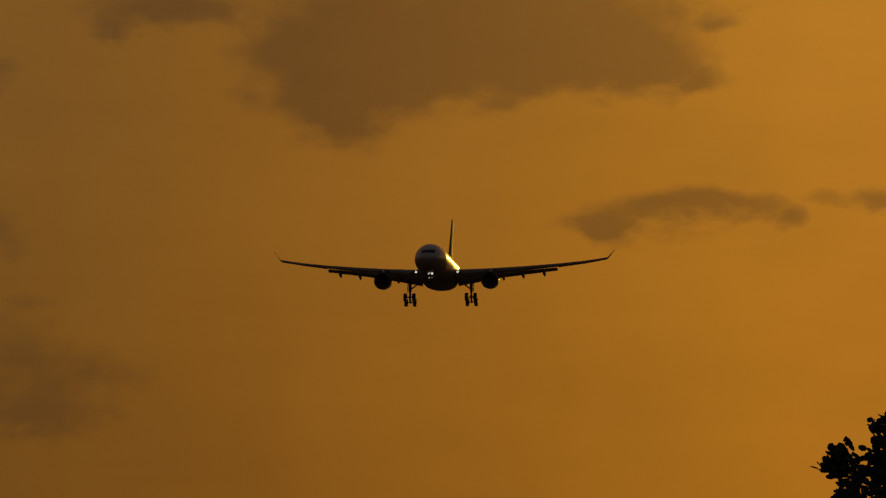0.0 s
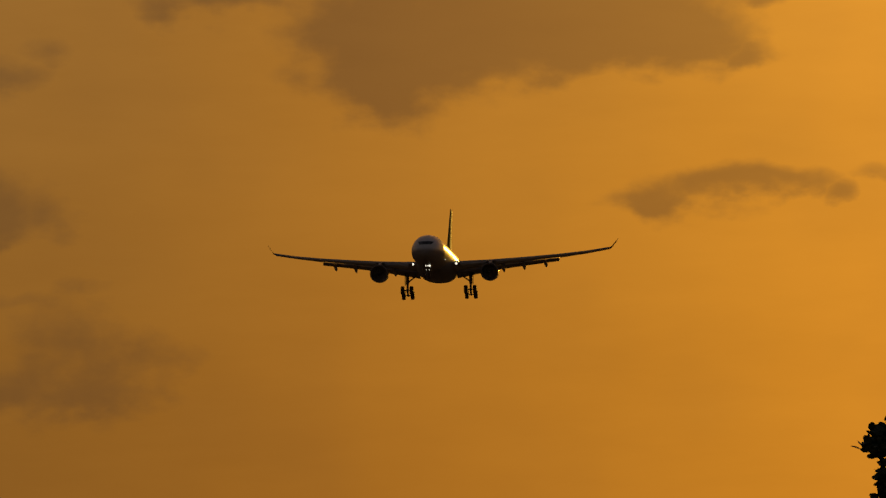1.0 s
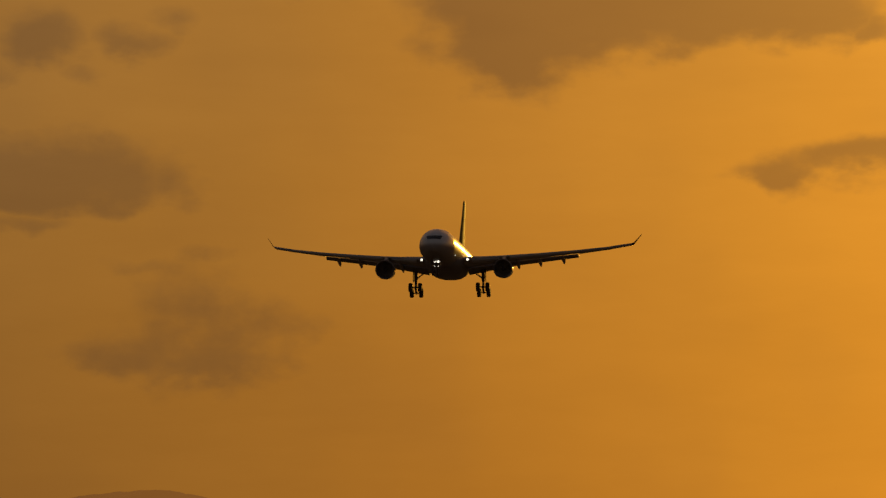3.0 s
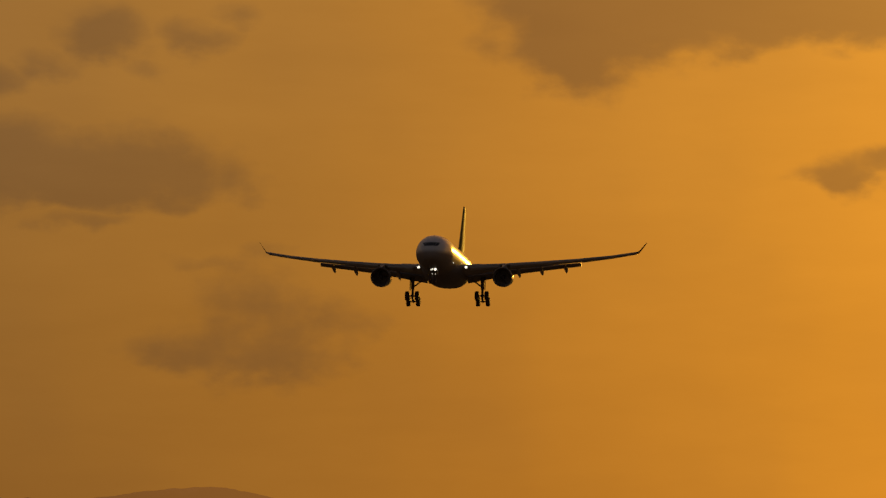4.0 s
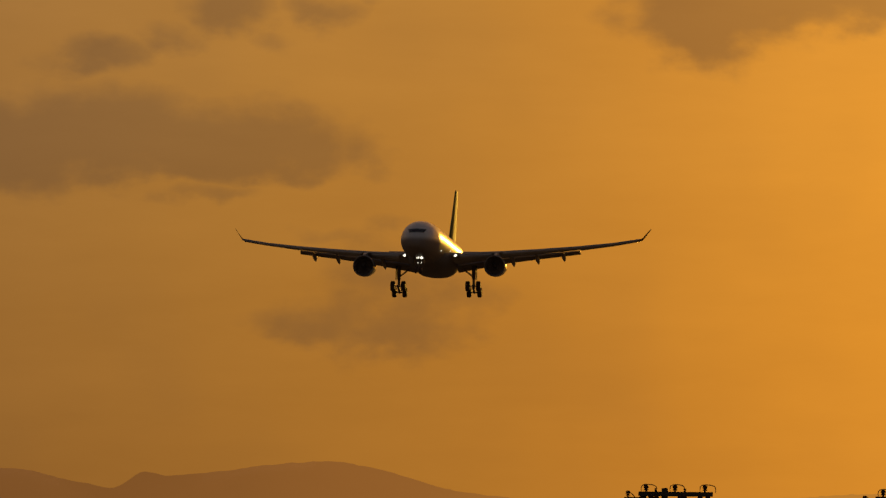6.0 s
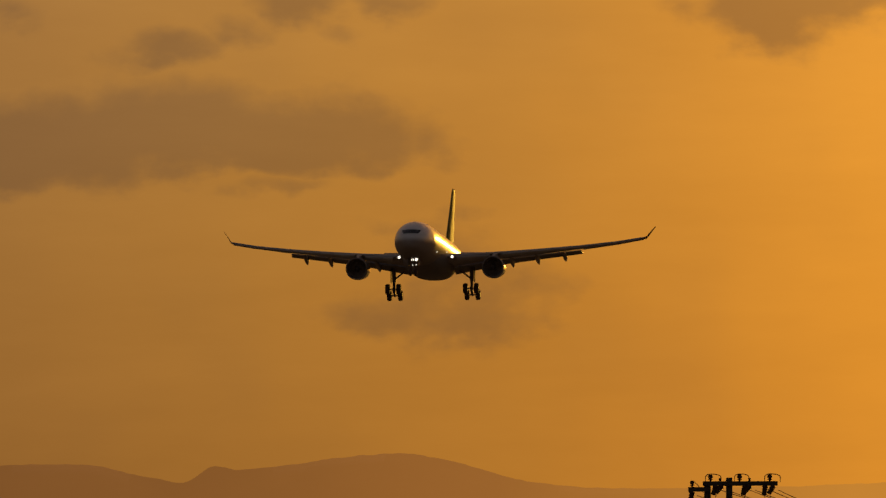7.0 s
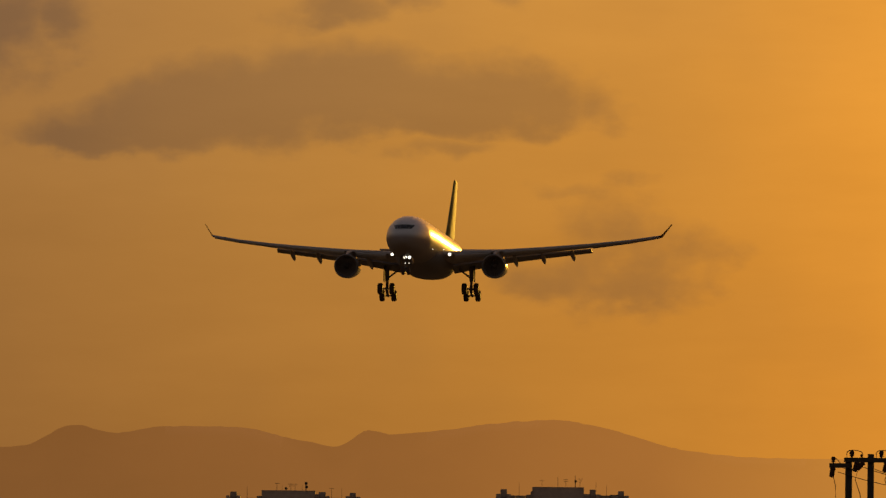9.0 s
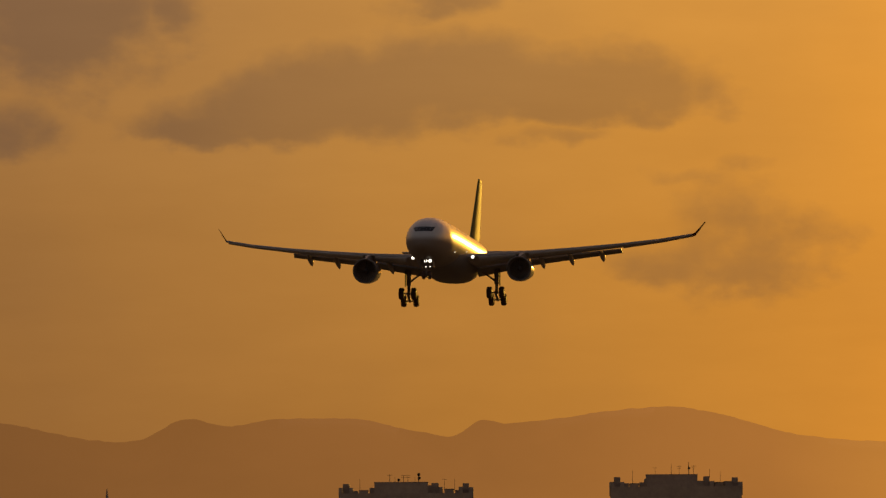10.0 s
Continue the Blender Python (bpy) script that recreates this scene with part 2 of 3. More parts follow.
STEEL = material("gear_steel", (0.20, 0.17, 0.165), 0.6, 0.2, vary=0.2, spec=0.25)
# main gear doors: shade is put into the dark base colour
DOOR = material("shaded_gear_door_paint", (0.06, 0.05, 0.045), 0.8, vary=0.2, spec=0.08)
RUBBER = material("tyre_rubber", (0.085, 0.055, 0.048), 0.9, vary=0.25, bump=0.2, spec=0.15)
GLASS = material("cockpit_glass", (0.01, 0.011, 0.013), 0.08, vary=0.1, spec=0.6)
LAMP = glowing("landing_lamp", (1.0, 0.93, 0.74), 1.8)
CONCRETE = material("weathered_concrete", (0.39, 0.30, 0.25), 0.85, vary=0.25, size=6.0, bump=0.3)
RENDERED = material("stained_wall_render", (0.43, 0.34, 0.28), 0.8, vary=0.2, size=8.0, bump=0.2)
WINDOW = material("dark_window_glass", (0.02, 0.022, 0.025), 0.12, vary=0.2, size=3.0)
IRON = material("weathered_iron", (0.05, 0.045, 0.04), 0.6, 0.5, vary=0.3)
TIMBER = material("tarred_pole", (0.05, 0.04, 0.03), 0.85, vary=0.3, bump=0.4)
PORCELAIN = material("brown_porcelain", (0.06, 0.025, 0.015), 0.6, vary=0.2, spec=0.2)
LEAF = material("leathery_leaf", (0.03, 0.045, 0.014), 0.5, vary=0.4, size=0.6)
BARK = material("grey_bark", (0.09, 0.07, 0.05), 0.9, vary=0.3, size=0.4, bump=0.6)
SOIL = material("dry_grass_ground", (0.21, 0.16, 0.10), 0.95, vary=0.4, size=30.0, spec=0.05)
HILLS = far_hills("haze_glow_wooded_hills")

# ---------------------------------------------------------------- mesh helpers


def part(name, bm, mat, parent=None, label="", smooth=True):
    """Links a bmesh as one mesh object, under a thing or a part."""
    bmesh.ops.recalc_face_normals(bm, faces=bm.faces)
    me = bpy.data.meshes.new(name)
    bm.to_mesh(me)
    bm.free()
    for f in me.polygons:
        f.use_smooth = smooth
    if smooth:
        me.set_sharp_from_angle(angle=radians(38))
    me.materials.append(mat)
    ob = new(name, me)
    if parent:
        ob.parent = parent
    if label:
        tagged(ob, label)
    return ob


def loft(rings, cap=True, closed=True):
    """A skin through rings of as many points each."""
    bm = bmesh.new()
    rows = [[bm.verts.new(p) for p in ring] for ring in rings]
    n = len(rows[0])
    for a, b in zip(rows, rows[1:]):
        for i in range(n if closed else n - 1):
            bm.faces.new((a[i], a[(i + 1) % n], b[(i + 1) % n], b[i]))
    if cap:
        bm.faces.new(rows[0])
        bm.faces.new(rows[-1])
    return bm


def box(bm, x0, x1, y0, y1, z0, z1, bevel=0.0):
    made = bmesh.ops.create_cube(bm, size=1, matrix=Matrix.Translation(((x0 + x1) / 2, (y0 + y1) / 2, (z0 + z1) / 2))
                                 @ Matrix.Diagonal((x1 - x0, y1 - y0, z1 - z0, 1)))
    if bevel:
        edges = {e for v in made["verts"] for e in v.link_edges}
        bmesh.ops.bevel(bm, geom=list(edges), offset=bevel, segments=2, affect="EDGES")
    return bm


def rod(bm, a, b, r0, r1=None, sides=10):
    a, b = Vector(a), Vector(b)
    way = b - a
    m = Matrix.Translation((a + b) / 2) @ way.to_track_quat("Z", "Y").to_matrix().to_4x4()
    bmesh.ops.create_cone(bm, cap_ends=True, segments=sides, radius1=r0, radius2=r0 if r1 is None else r1, depth=way.length, matrix=m)
    return bm


def turned(bm, profile, m, sides=24, ends=True):
    """A turned solid: (along, radius) pairs round the z axis of the pose m."""
    rows = []
    for h, r in profile:
        rows.append([bm.verts.new(m @ Vector((r * math.cos(2 * math.pi * k / sides), r * math.sin(2 * math.pi * k / sides), h))) for k in range(sides)])
    for a, b in zip(rows, rows[1:]):
        for k in range(sides):
            bm.faces.new((a[k], a[(k + 1) % sides], b[(k + 1) % sides], b[k]))
    if ends:
        bm.faces.new(rows[0])
        bm.faces.new(rows[-1])
    return bm


def tube(name, points, radius, mat, parent=None, label=""):
    """A bent wire or pipe as a mesh."""
    pts = [Vector(p) for p in points]
    rings = []
    for i, p in enumerate(pts):
        way = (pts[min(i + 1, len(pts) - 1)] - pts[max(i - 1, 0)]).normalized()
        q = way.to_track_quat("Z", "Y")
        rings.append([p + q @ Vector((radius * math.cos(a), radius * math.sin(a), 0)) for a in (k * math.pi / 3 for k in range(6))])
    return part(name, loft(rings), mat, parent, label)


# ---------------------------------------------------------------- ground and distance
bm = bmesh.new()
bmesh.ops.create_grid(bm, x_segments=60, y_segments=60, size=6000)
for v in bm.verts:
    v.co.z = -0.4 + 0.4 * noise.noise(v.co * 0.004)
tagged(part("ground", bm, SOIL), "flat dark ground of dry grass and soil", "ground", kind="structure")


def ridge(u):
    """Height in metres of the hills' crest, u metres east."""
    h = 68.5
    for c, w, top in ((-170, 30, 7), (-103, 11, 6), (-92, 24, 3.5), (-66, 22, 7.5), (-44, 15, 5.5), (-17, 8, 1.5), (0.5, 7.0, 5.2), (12, 15, 4.0), (-28, 15, 3.4), (32, 20, 3.5), (67, 38, 12.6), (-250, 60, 9), (330, 90, 6)):
        h += top * math.exp(-((u - c) / w) ** 2)
    return h + 7.4 + 0.5 * noise.noise(Vector((u * 0.05, 3, 0))) + 0.3 * noise.noise(Vector((u * 0.2, 9, 0))) + 0.3 * noise.noise(Vector((u * 0.47, 4, 0)))


rings = []
for depth, share in ((-150, 0.0), (-110, 0.26), (-72, 0.52), (-38, 0.76), (-12, 0.93), (0, 1.0), (14, 0.93), (60, 0.6), (120, 0.0)):
    line = []
    for k in range(1001):
        u = -900 + k * 1.8
        wave = 1 + 0.10 * noise.noise(Vector((u * 0.012, depth * 0.01, 5))) * (1 if share < 0.95 else 0)
        line.append((u - 2.4, 4487 + depth, ridge(u) * share * wave - 0.9))
    rings.append(line)
tagged(part("backdrop", loft(rings, cap=False, closed=False), HILLS), "long range of wooded hills on the horizon, haze glow painted on", "hills", kind="structure")

# ---------------------------------------------------------------- the airliner
SPAN_SCALE = 1 / 8


def section(x, lead, chord, thick, z, twist, a=0.0, b=1.0, steps=9):
    """A wing section at x from the share a to b of its chord, nose-up by twist degrees."""
    def half(t):
        return 5 * thick * (0.2969 * math.sqrt(t) - 0.126 * t - 0.3516 * t * t + 0.2843 * t ** 3 - 0.1015 * t ** 4)
    ts = [a + (b - a) * (1 - math.cos(math.pi * k / (steps - 1))) / 2 for k in range(steps)]
    loop = [(t, half(t) * 0.9 + 0.02 * math.sin(math.pi * t)) for t in ts] + [(t, -half(t) + 0.02 * math.sin(math.pi * t) - 0.001) for t in reversed(ts)]
    s, c = math.sin(radians(twist)), math.cos(radians(twist))
    return [(x, lead + chord * (t * c + h * s), z + chord * (h * c - t * s)) for t, h in loop]


WING = ((0.0, 19.0, 11.6, 0.125, -1.62, 3.8), (2.8, 20.8, 9.8, 0.125, -1.30, 3.8), (9.4, 24.4, 6.7, 0.112, -0.62, 2.2), (14.8, 27.4, 5.6, 0.102, 0.03, 1.3),
        (20.3, 30.6, 4.5, 0.096, 0.77, 0.6), (25.0, 33.3, 3.55, 0.095, 1.52, 0.0), (28.8, 35.6, 2.62, 0.11, 2.32, 0.0))


def wing_at(x):
    x = abs(x)
    for p, q in zip(WING, WING[1:]):
        if x <= q[0]:
            f = (x - p[0]) / (q[0] - p[0])
            return [p[i] + (q[i] - p[i]) * f for i in range(1, 6)]
    return list(WING[-1][1:])


def wing_skin(side, xs, a, b, drop=0.0, back=0.0, turn=0.0, steps=9):
    rings = []
    for x in xs:
        lead, chord, thick, z, twist = wing_at(x)
        rings.append(section(side * x, lead, chord, thick, z, twist, a, b, steps))
    bm = loft(rings)
    if turn or drop or back:
        first, last = (Vector(r[0]) for r in (rings[0], rings[-1]))
        axis = (last - first).normalized() * side
        bmesh.ops.rotate(bm, cent=first, matrix=Matrix.Rotation(radians(-turn), 3, axis), verts=bm.verts)
        bmesh.ops.translate(bm, vec=(0, back, -drop), verts=bm.verts)
    return bm


BODY = ((3.3, -0.987, 0.03, 0.03), (3.41, -0.975, 0.4, 0.38), (3.76, -0.907, 0.86, 0.8), (4.4, -0.784, 1.34, 1.26), (5.32, -0.624, 1.8, 1.74), (6.43, -0.459, 2.2, 2.16), (7.72, -0.326, 2.52, 2.5), (9.19, -0.236, 2.73, 2.72),
        (10.84, -0.169, 2.81, 2.81), (12.5, -0.077, 2.82, 2.82), (18, 0, 2.82, 2.82), (28, 0, 2.82, 2.82), (36, 0, 2.82, 2.82), (40, 0.14, 2.72, 2.68), (44, 0.5, 2.42, 2.32), (48, 1.0, 1.95, 1.82), (52, 1.5, 1.35, 1.28), (55.5, 1.9, 0.78, 0.78), (58, 2.15, 0.34, 0.4), (58.5, 2.2, 0.12, 0.15))


def body_at(y):
    for p, q in zip(BODY, BODY[1:]):
        if y <= q[0]:
            f = (y - p[0]) / (q[0] - p[0])
            return [p[i] + (q[i] - p[i]) * f for i in range(1, 4)]
    return list(BODY[-1][1:])


def body_skin(y, angle, proud=0.0):
    """The point of the hull at y, angle degrees up from its side."""
    zc, rx, rz = body_at(y)
    return Vector(((rx + proud) * math.cos(radians(angle)), y, zc + (rz + proud) * math.sin(radians(angle))))


def wheel(parent, x, y, z, r, w):
    bm = bmesh.new()
    m = pose(x - w / 2, y, z, 0, 90, 0)
    turned(bm, ((0, r * 0.55), (0.02 * w, r * 0.86), (0.18 * w, r * 0.98), (0.5 * w, r), (0.82 * w, r * 0.98), (0.98 * w, r * 0.86), (w, r * 0.55)), m, 22)
    tyre = part("wheel", bm, RUBBER, parent, "black rubber tyre")
    bm = bmesh.new()
    turned(bm, ((-0.02, r * 0.2), (0.0, r * 0.5), (w, r * 0.5), (w + 0.02, r * 0.2)), m, 16)
    part("rim", bm, STEEL, tyre, "grey metal rim")


def lamp(parent, x, y, z, r, name="landing_light"):
    """A lamp that looks forward, in a shallow housing."""
    bm = bmesh.new()
    turned(bm, ((-0.30, r * 0.5), (-0.12, r * 1.1), (0.30, r * 1.2), (0.30, r * 1.1), (0.02, r * 1.02)), pose(x, y, z, 90, 0, 0), 14)
    body = part(name, bm, STEEL, parent, "lamp housing")
    bm = bmesh.new()
    turned(bm, ((0.0, r), (0.04, r * 0.9), (0.07, r * 0.4)), pose(x, y - 0.03, z, 90, 0, 0), 14)
    part("lens", bm, LAMP, body, "lit warm white lens")


def engine(plane, side):
    x, y, z = side * 9.41, 20.6, -2.85
    m = pose(x, y, z, -87.0, 0, 0)
    bm = bmesh.new()
    turned(bm, ((0.10, 1.30), (0.02, 1.36), (0.0, 1.42), (0.06, 1.48), (0.3, 1.50), (1.0, 1.52), (2.2, 1.50), (3.4, 1.42), (4.6, 1.30), (5.0, 1.28), (4.95, 1.22), (3.0, 1.2)), m, 40, False)
    nacelle = part("engine", bm, NACELLE, plane, "rounded navy jet engine cowling")
    bm = bmesh.new()
    turned(bm, ((0.35, 1.24), (0.1, 1.29), (0.005, 1.37), (-0.012, 1.43), (0.05, 1.49), (0.2, 1.53)), m, 40, False)
    part("inlet_lip", bm, LIP, nacelle, "bare metal inlet lip")
    bm = bmesh.new()
    turned(bm, ((0.0, 1.31), (0.3, 1.26), (1.25, 1.22), (1.3, 0.3), (1.31, 0.02)), m, 40, False)
    part("inlet_lining", bm, COWL, nacelle)
    for k in range(24):
        a = 2 * math.pi * k / 24
        bm = loft([[(m @ Vector((r * math.cos(a + tw + d), r * math.sin(a + tw + d), h))) for d, h in ((-0.03, 1.0), (0.05, 1.0), (0.09, 1.22), (0.0, 1.22))]
                   for r, tw in ((0.32, 0.0), (0.8, 0.05), (1.2, 0.12))])
        part("fan_blade", bm, FAN, nacelle)
    bm = bmesh.new()
    turned(bm, ((0.55, 0.02), (0.65, 0.12), (0.85, 0.26), (1.1, 0.36), (1.2, 0.36)), m, 20)
    part("spinner", bm, FAN, nacelle, "dark spinner cone")
    bm = bmesh.new()
    turned(bm, ((4.2, 1.0), (5.2, 0.85), (6.2, 0.55), (6.9, 0.2), (7.0, 0.05)), m, 24)
    part("exhaust_cone", bm, STEEL, nacelle)
    lead, chord, thick, wz, _ = wing_at(9.41)
    rings = []
    for yy, lo, hi, w in ((y + 0.9, z + 1.5, z + 1.62, 0.10), (y + 2.0, z + 1.2, z + 1.95, 0.24), (lead + 0.4, z + 1.0, wz + 0.1, 0.26), (lead + 3.0, z + 0.9, wz - 0.1, 0.24), (lead + 5.2, wz - 0.9, wz - 0.4, 0.12)):
        rings.append([(x - w, yy, lo), (x + w, yy, lo), (x + w, yy, hi), (x - w, yy, hi)])
    part("pylon", loft(rings), GREY, plane, "engine pylon under the wing")


def main_gear(plane, side):
    x, y, z = side * 5.4, 30.3, -5.35
    bm = bmesh.new()
    rod(bm, (x, y, -1.9), (x, y, -3.9), 0.30, 0.27, 14)
    rod(bm, (x, y, -3.8), (x, y, z + 0.1), 0.19, 0.19, 12)
    rod(bm, (x - 0.25, y, -3.75), (x + 0.25, y, -3.75), 0.16, 0.16, 8)
    leg = part("main_gear", bm, STEEL, plane, "lowered main landing gear leg")
    bm = bmesh.new()
    rod(bm, (x, y, -3.6), (x - side * 1.9, y - 0.2, -2.2), 0.12, 0.12)
    rod(bm, (x, y + 0.2, -3.5), (x, y + 1.3, -2.0), 0.09, 0.09)
    part("side_brace", bm, STEEL, leg, "slanting brace")
    bm = bmesh.new()
    rod(bm, (x, y - 0.25, -4.0), (x, y - 0.7, -4.5), 0.06, 0.05, 8)
    rod(bm, (x, y - 0.7, -4.5), (x, y - 0.15, -5.1), 0.05, 0.06, 8)
    part("torque_link", bm, STEEL, leg)
    dy, dz = 0.98, 0.36
    bm = bmesh.new()
    rod(bm, (x, y - dy - 0.15, z + dz + 0.05), (x, y + dy + 0.15, z - dz - 0.05), 0.17, 0.17, 10)
    rod(bm, (x - 0.5, y - dy, z + dz), (x + 0.5, y - dy, z + dz), 0.10, 0.10, 8)
    rod(bm, (x - 0.5, y + dy, z - dz), (x + 0.5, y + dy, z - dz), 0.10, 0.10, 8)
    part("bogie_beam", bm, STEEL, leg, "tilted bogie beam")
    for end in (-1, 1):
        for w in (-1, 1):
            wheel(leg, x + w * 0.76, y + end * dy, z - end * dz, 0.74, 0.62)
    bm = box(bmesh.new(), x + side * 0.36, x + side * 0.44, y - 0.45, y + 0.45, -4.05, -2.0, 0.03)
    part("gear_door", bm, DOOR, leg, "dark gear door on the leg")


def nose_gear(plane):
    y = 7.6
    bm = bmesh.new()
    rod(bm, (0, y, -2.2), (0, y, -4.0), 0.17, 0.16, 12)
    rod(bm, (0, y, -4.0), (0, y, -4.58), 0.11, 0.11, 10)
    rod(bm, (-0.4, y, -4.58), (0.4, y, -4.58), 0.08, 0.08, 8)
    rod(bm, (0, y, -3.5), (0, y - 1.5, -2.5), 0.08, 0.08, 8)
    leg = part("nose_gear", bm, STEEL, plane, "lowered nose landing gear leg")
    for w in (-1, 1):
        wheel(leg, w * 0.36, y, -4.58, 0.52, 0.36)
        bm = box(bmesh.new(), w * 0.72 - 0.03, w * 0.72 + 0.03, y - 0.2, y + 1.7, -3.55, -2.45, 0.02)
        part("gear_door", bm, NAVY, leg, "open nose gear door")
    for w in (-1, 1):
        lamp(leg, w * 0.26 + 0.22, y - 0.25, -2.90, 0.20)
        lamp(leg, w * 0.25 + 0.22, y - 0.2, -3.62, 0.07, "taxi_light")


def airliner():
    plane = tagged(new("airliner"), "twin-engine airliner, white over grey, wheels and flaps down, in flight", "aeroplane")
    n = 48
    rings = []
    for y, zc, rx, rz in BODY:
        rings.append([(rx * math.cos(2 * math.pi * k / n), y, zc + rz * math.sin(2 * math.pi * k / n)) for k in range(n)])
    part("fuselage", loft(rings), HULL, plane, "glossy fuselage, white above and darker grey below")
    # six cockpit panes round the brow
    def brow(angle, z):
        """The point of the hull at a height, angle degrees up from its side."""
        y0, y1 = 3.4, 9.0
        for _ in range(30):
            mid = (y0 + y1) / 2
            y0, y1 = (mid, y1) if body_skin(mid, angle).z < z else (y0, mid)
        return body_skin(y0, angle, 0.035)
    for a0, a1 in ((50, 62), (62.8, 75.6), (76.4, 89.6)):
        for flip in (1, -1):
            rows = []
            for z in (0.44, 0.64, 0.84, 1.04):
                row = [brow(a0 + (a1 - a0) * k / 4, z - (0.03 if a0 < 50 else 0.0)) for k in range(5)]
                rows.append([(q.x * flip, q.y, q.z) for q in row])
            part("cockpit_window", loft(rows, cap=False, closed=False), GLASS, plane, "dark cockpit pane")
    # belly fairing
    rings = []
    for y, w, d in ((16.5, 1.2, 2.70), (18.5, 2.5, 3.05), (21, 3.1, 3.55), (25, 3.3, 3.74), (30, 3.3, 3.74), (33, 3.05, 3.55), (36, 2.3, 3.05), (38.5, 1.0, 2.70)):
        rings.append([(w * math.copysign(abs(math.cos(a)) ** 0.8, math.cos(a)), y, -1.2 + (d - 1.2) * math.copysign(abs(math.sin(a)) ** 0.85, math.sin(a)) * (1 if math.sin(a) < 0 else 0.15))
                      for a in (2 * math.pi * k / 32 for k in range(32))])
    part("belly_fairing", loft(rings), NAVY, plane, "bulged navy belly fairing")
    for side in (-1, 1):
        part("wing", wing_skin(side, [w[0] for w in WING], 0.0, 0.80), GREY, plane, "long swept wing")
        part("inner_flap", wing_skin(side, (3.0, 6.2, 9.3), 0.78, 1.0, 0.26, 0.70, 22, 7), DARK_GREY, plane, "lowered inner flap")
        part("outer_flap", wing_skin(side, (9.6, 14.8, 20.2), 0.78, 1.0, 0.24, 0.50, 22, 7), DARK_GREY, plane, "lowered outer flap")
        part("aileron", wing_skin(side, (20.4, 25.0, 28.6), 0.80, 1.0, 0.0, 0.03, 4, 7), GREY, plane, "aileron")
        part("inner_slat", wing_skin(side, (4.4, 6.2, 8.6), 0.0, 0.09, 0.22, -0.42, 14, 7), GREY, plane, "lowered slat")
        part("outer_slat", wing_skin(side, (10.2, 14.8, 20.3, 25.0, 28.4), 0.0, 0.12, 0.14, -0.28, 14, 7), GREY, plane, "lowered slat")
        tip = WING[-1]
        rings = [section(side * tip[0], tip[1], tip[2], 0.11, tip[4], 0.0)]
        for dx, dy, dz, c in ((0.14, 0.35, 0.10, 2.2), (0.36, 0.9, 0.40, 1.75), (1.3, 2.2, 1.72, 0.8)):
            rings.append(section(side * (tip[0] + dx), tip[1] + dy, c, 0.08, tip[4] + dz, 0.0))
        part("winglet", loft(rings), WINGLET, plane, "dark red upswept winglet")
        for x in (7.5, 11.0, 14.4, 18.0):
            lead, chord, thick, z, twist = wing_at(x)
            y0, y1 = lead + chord * 0.42, lead + chord + 0.75
            rings = []
            for f, dz, r in ((0.0, -0.42, 0.05), (0.2, -0.52, 0.21), (0.45, -0.66, 0.30), (0.7, -0.82, 0.31), (0.87, -1.05, 0.23), (1.0, -1.36, 0.04)):
                sag = math.sin(radians(twist)) * 0.5 * chord * f
                rings.append([(side * x + r * math.cos(a), y0 + (y1 - y0) * f, z + dz - sag + 1.35 * r * math.sin(a)) for a in (2 * math.pi * k / 14 for k in range(14))])
            part("flap_track_fairing", loft(rings), FAIRING, plane, "pointed flap track fairing")
        # tailplane
        rings = [section(side * 0.6, 48.2, 6.6, 0.09, 1.55, 1), section(side * 4.5, 50.8, 4.6, 0.09, 1.8, 1), section(side * 9.7, 54.2, 2.3, 0.09, 2.25, 1)]
        part("tailplane", loft(rings), GREY, plane, "tailplane")
        engine(plane, side)
        main_gear(plane, side)
        lamp(plane, side * 3.66 + 0.15, 20.75, -1.34, 0.20)
    # two small glowing discs added in place of sun glints near the wing root
    lamp(plane, 2.56, 13.9, -1.30, 0.07, "hull_glint")
    lamp(plane, 3.25, 19.4, -0.86, 0.06, "hull_glint")
    # fin and rudder

    def upright(z, lead, chord, a, b):
        return [(q[2], q[1], z) for q in section(0, lead, chord, 0.055, 0.0, 0.0, a, b)]
    FINS = ((2.2, 44.8, 9.3), (3.6, 46.2, 8.2), (7.4, 49.9, 5.8), (10.65, 52.9, 3.9), (11.15, 53.5, 3.1))
    part("fin", loft([upright(z, y, c, 0.0, 0.80) for z, y, c in FINS]), GREEN, plane, "dark green tail fin")
    part("rudder", loft([[(px + (py - y - 0.81 * c) * 0.03, py, pz) for px, py, pz in upright(z, y, c, 0.81, 1.0)] for z, y, c in FINS[1:]]), RUDDER, plane, "rudder with the sun's glint painted in as a pale tone")
    nose_gear(plane)
    plane.matrix_basis = pose(0, 0, 13.465, -3.26, -0.30, -7.765) @ Matrix.Scale(SPAN_SCALE, 4)
    return plane


airliner()

# ---------------------------------------------------------------- buildings on the skyline


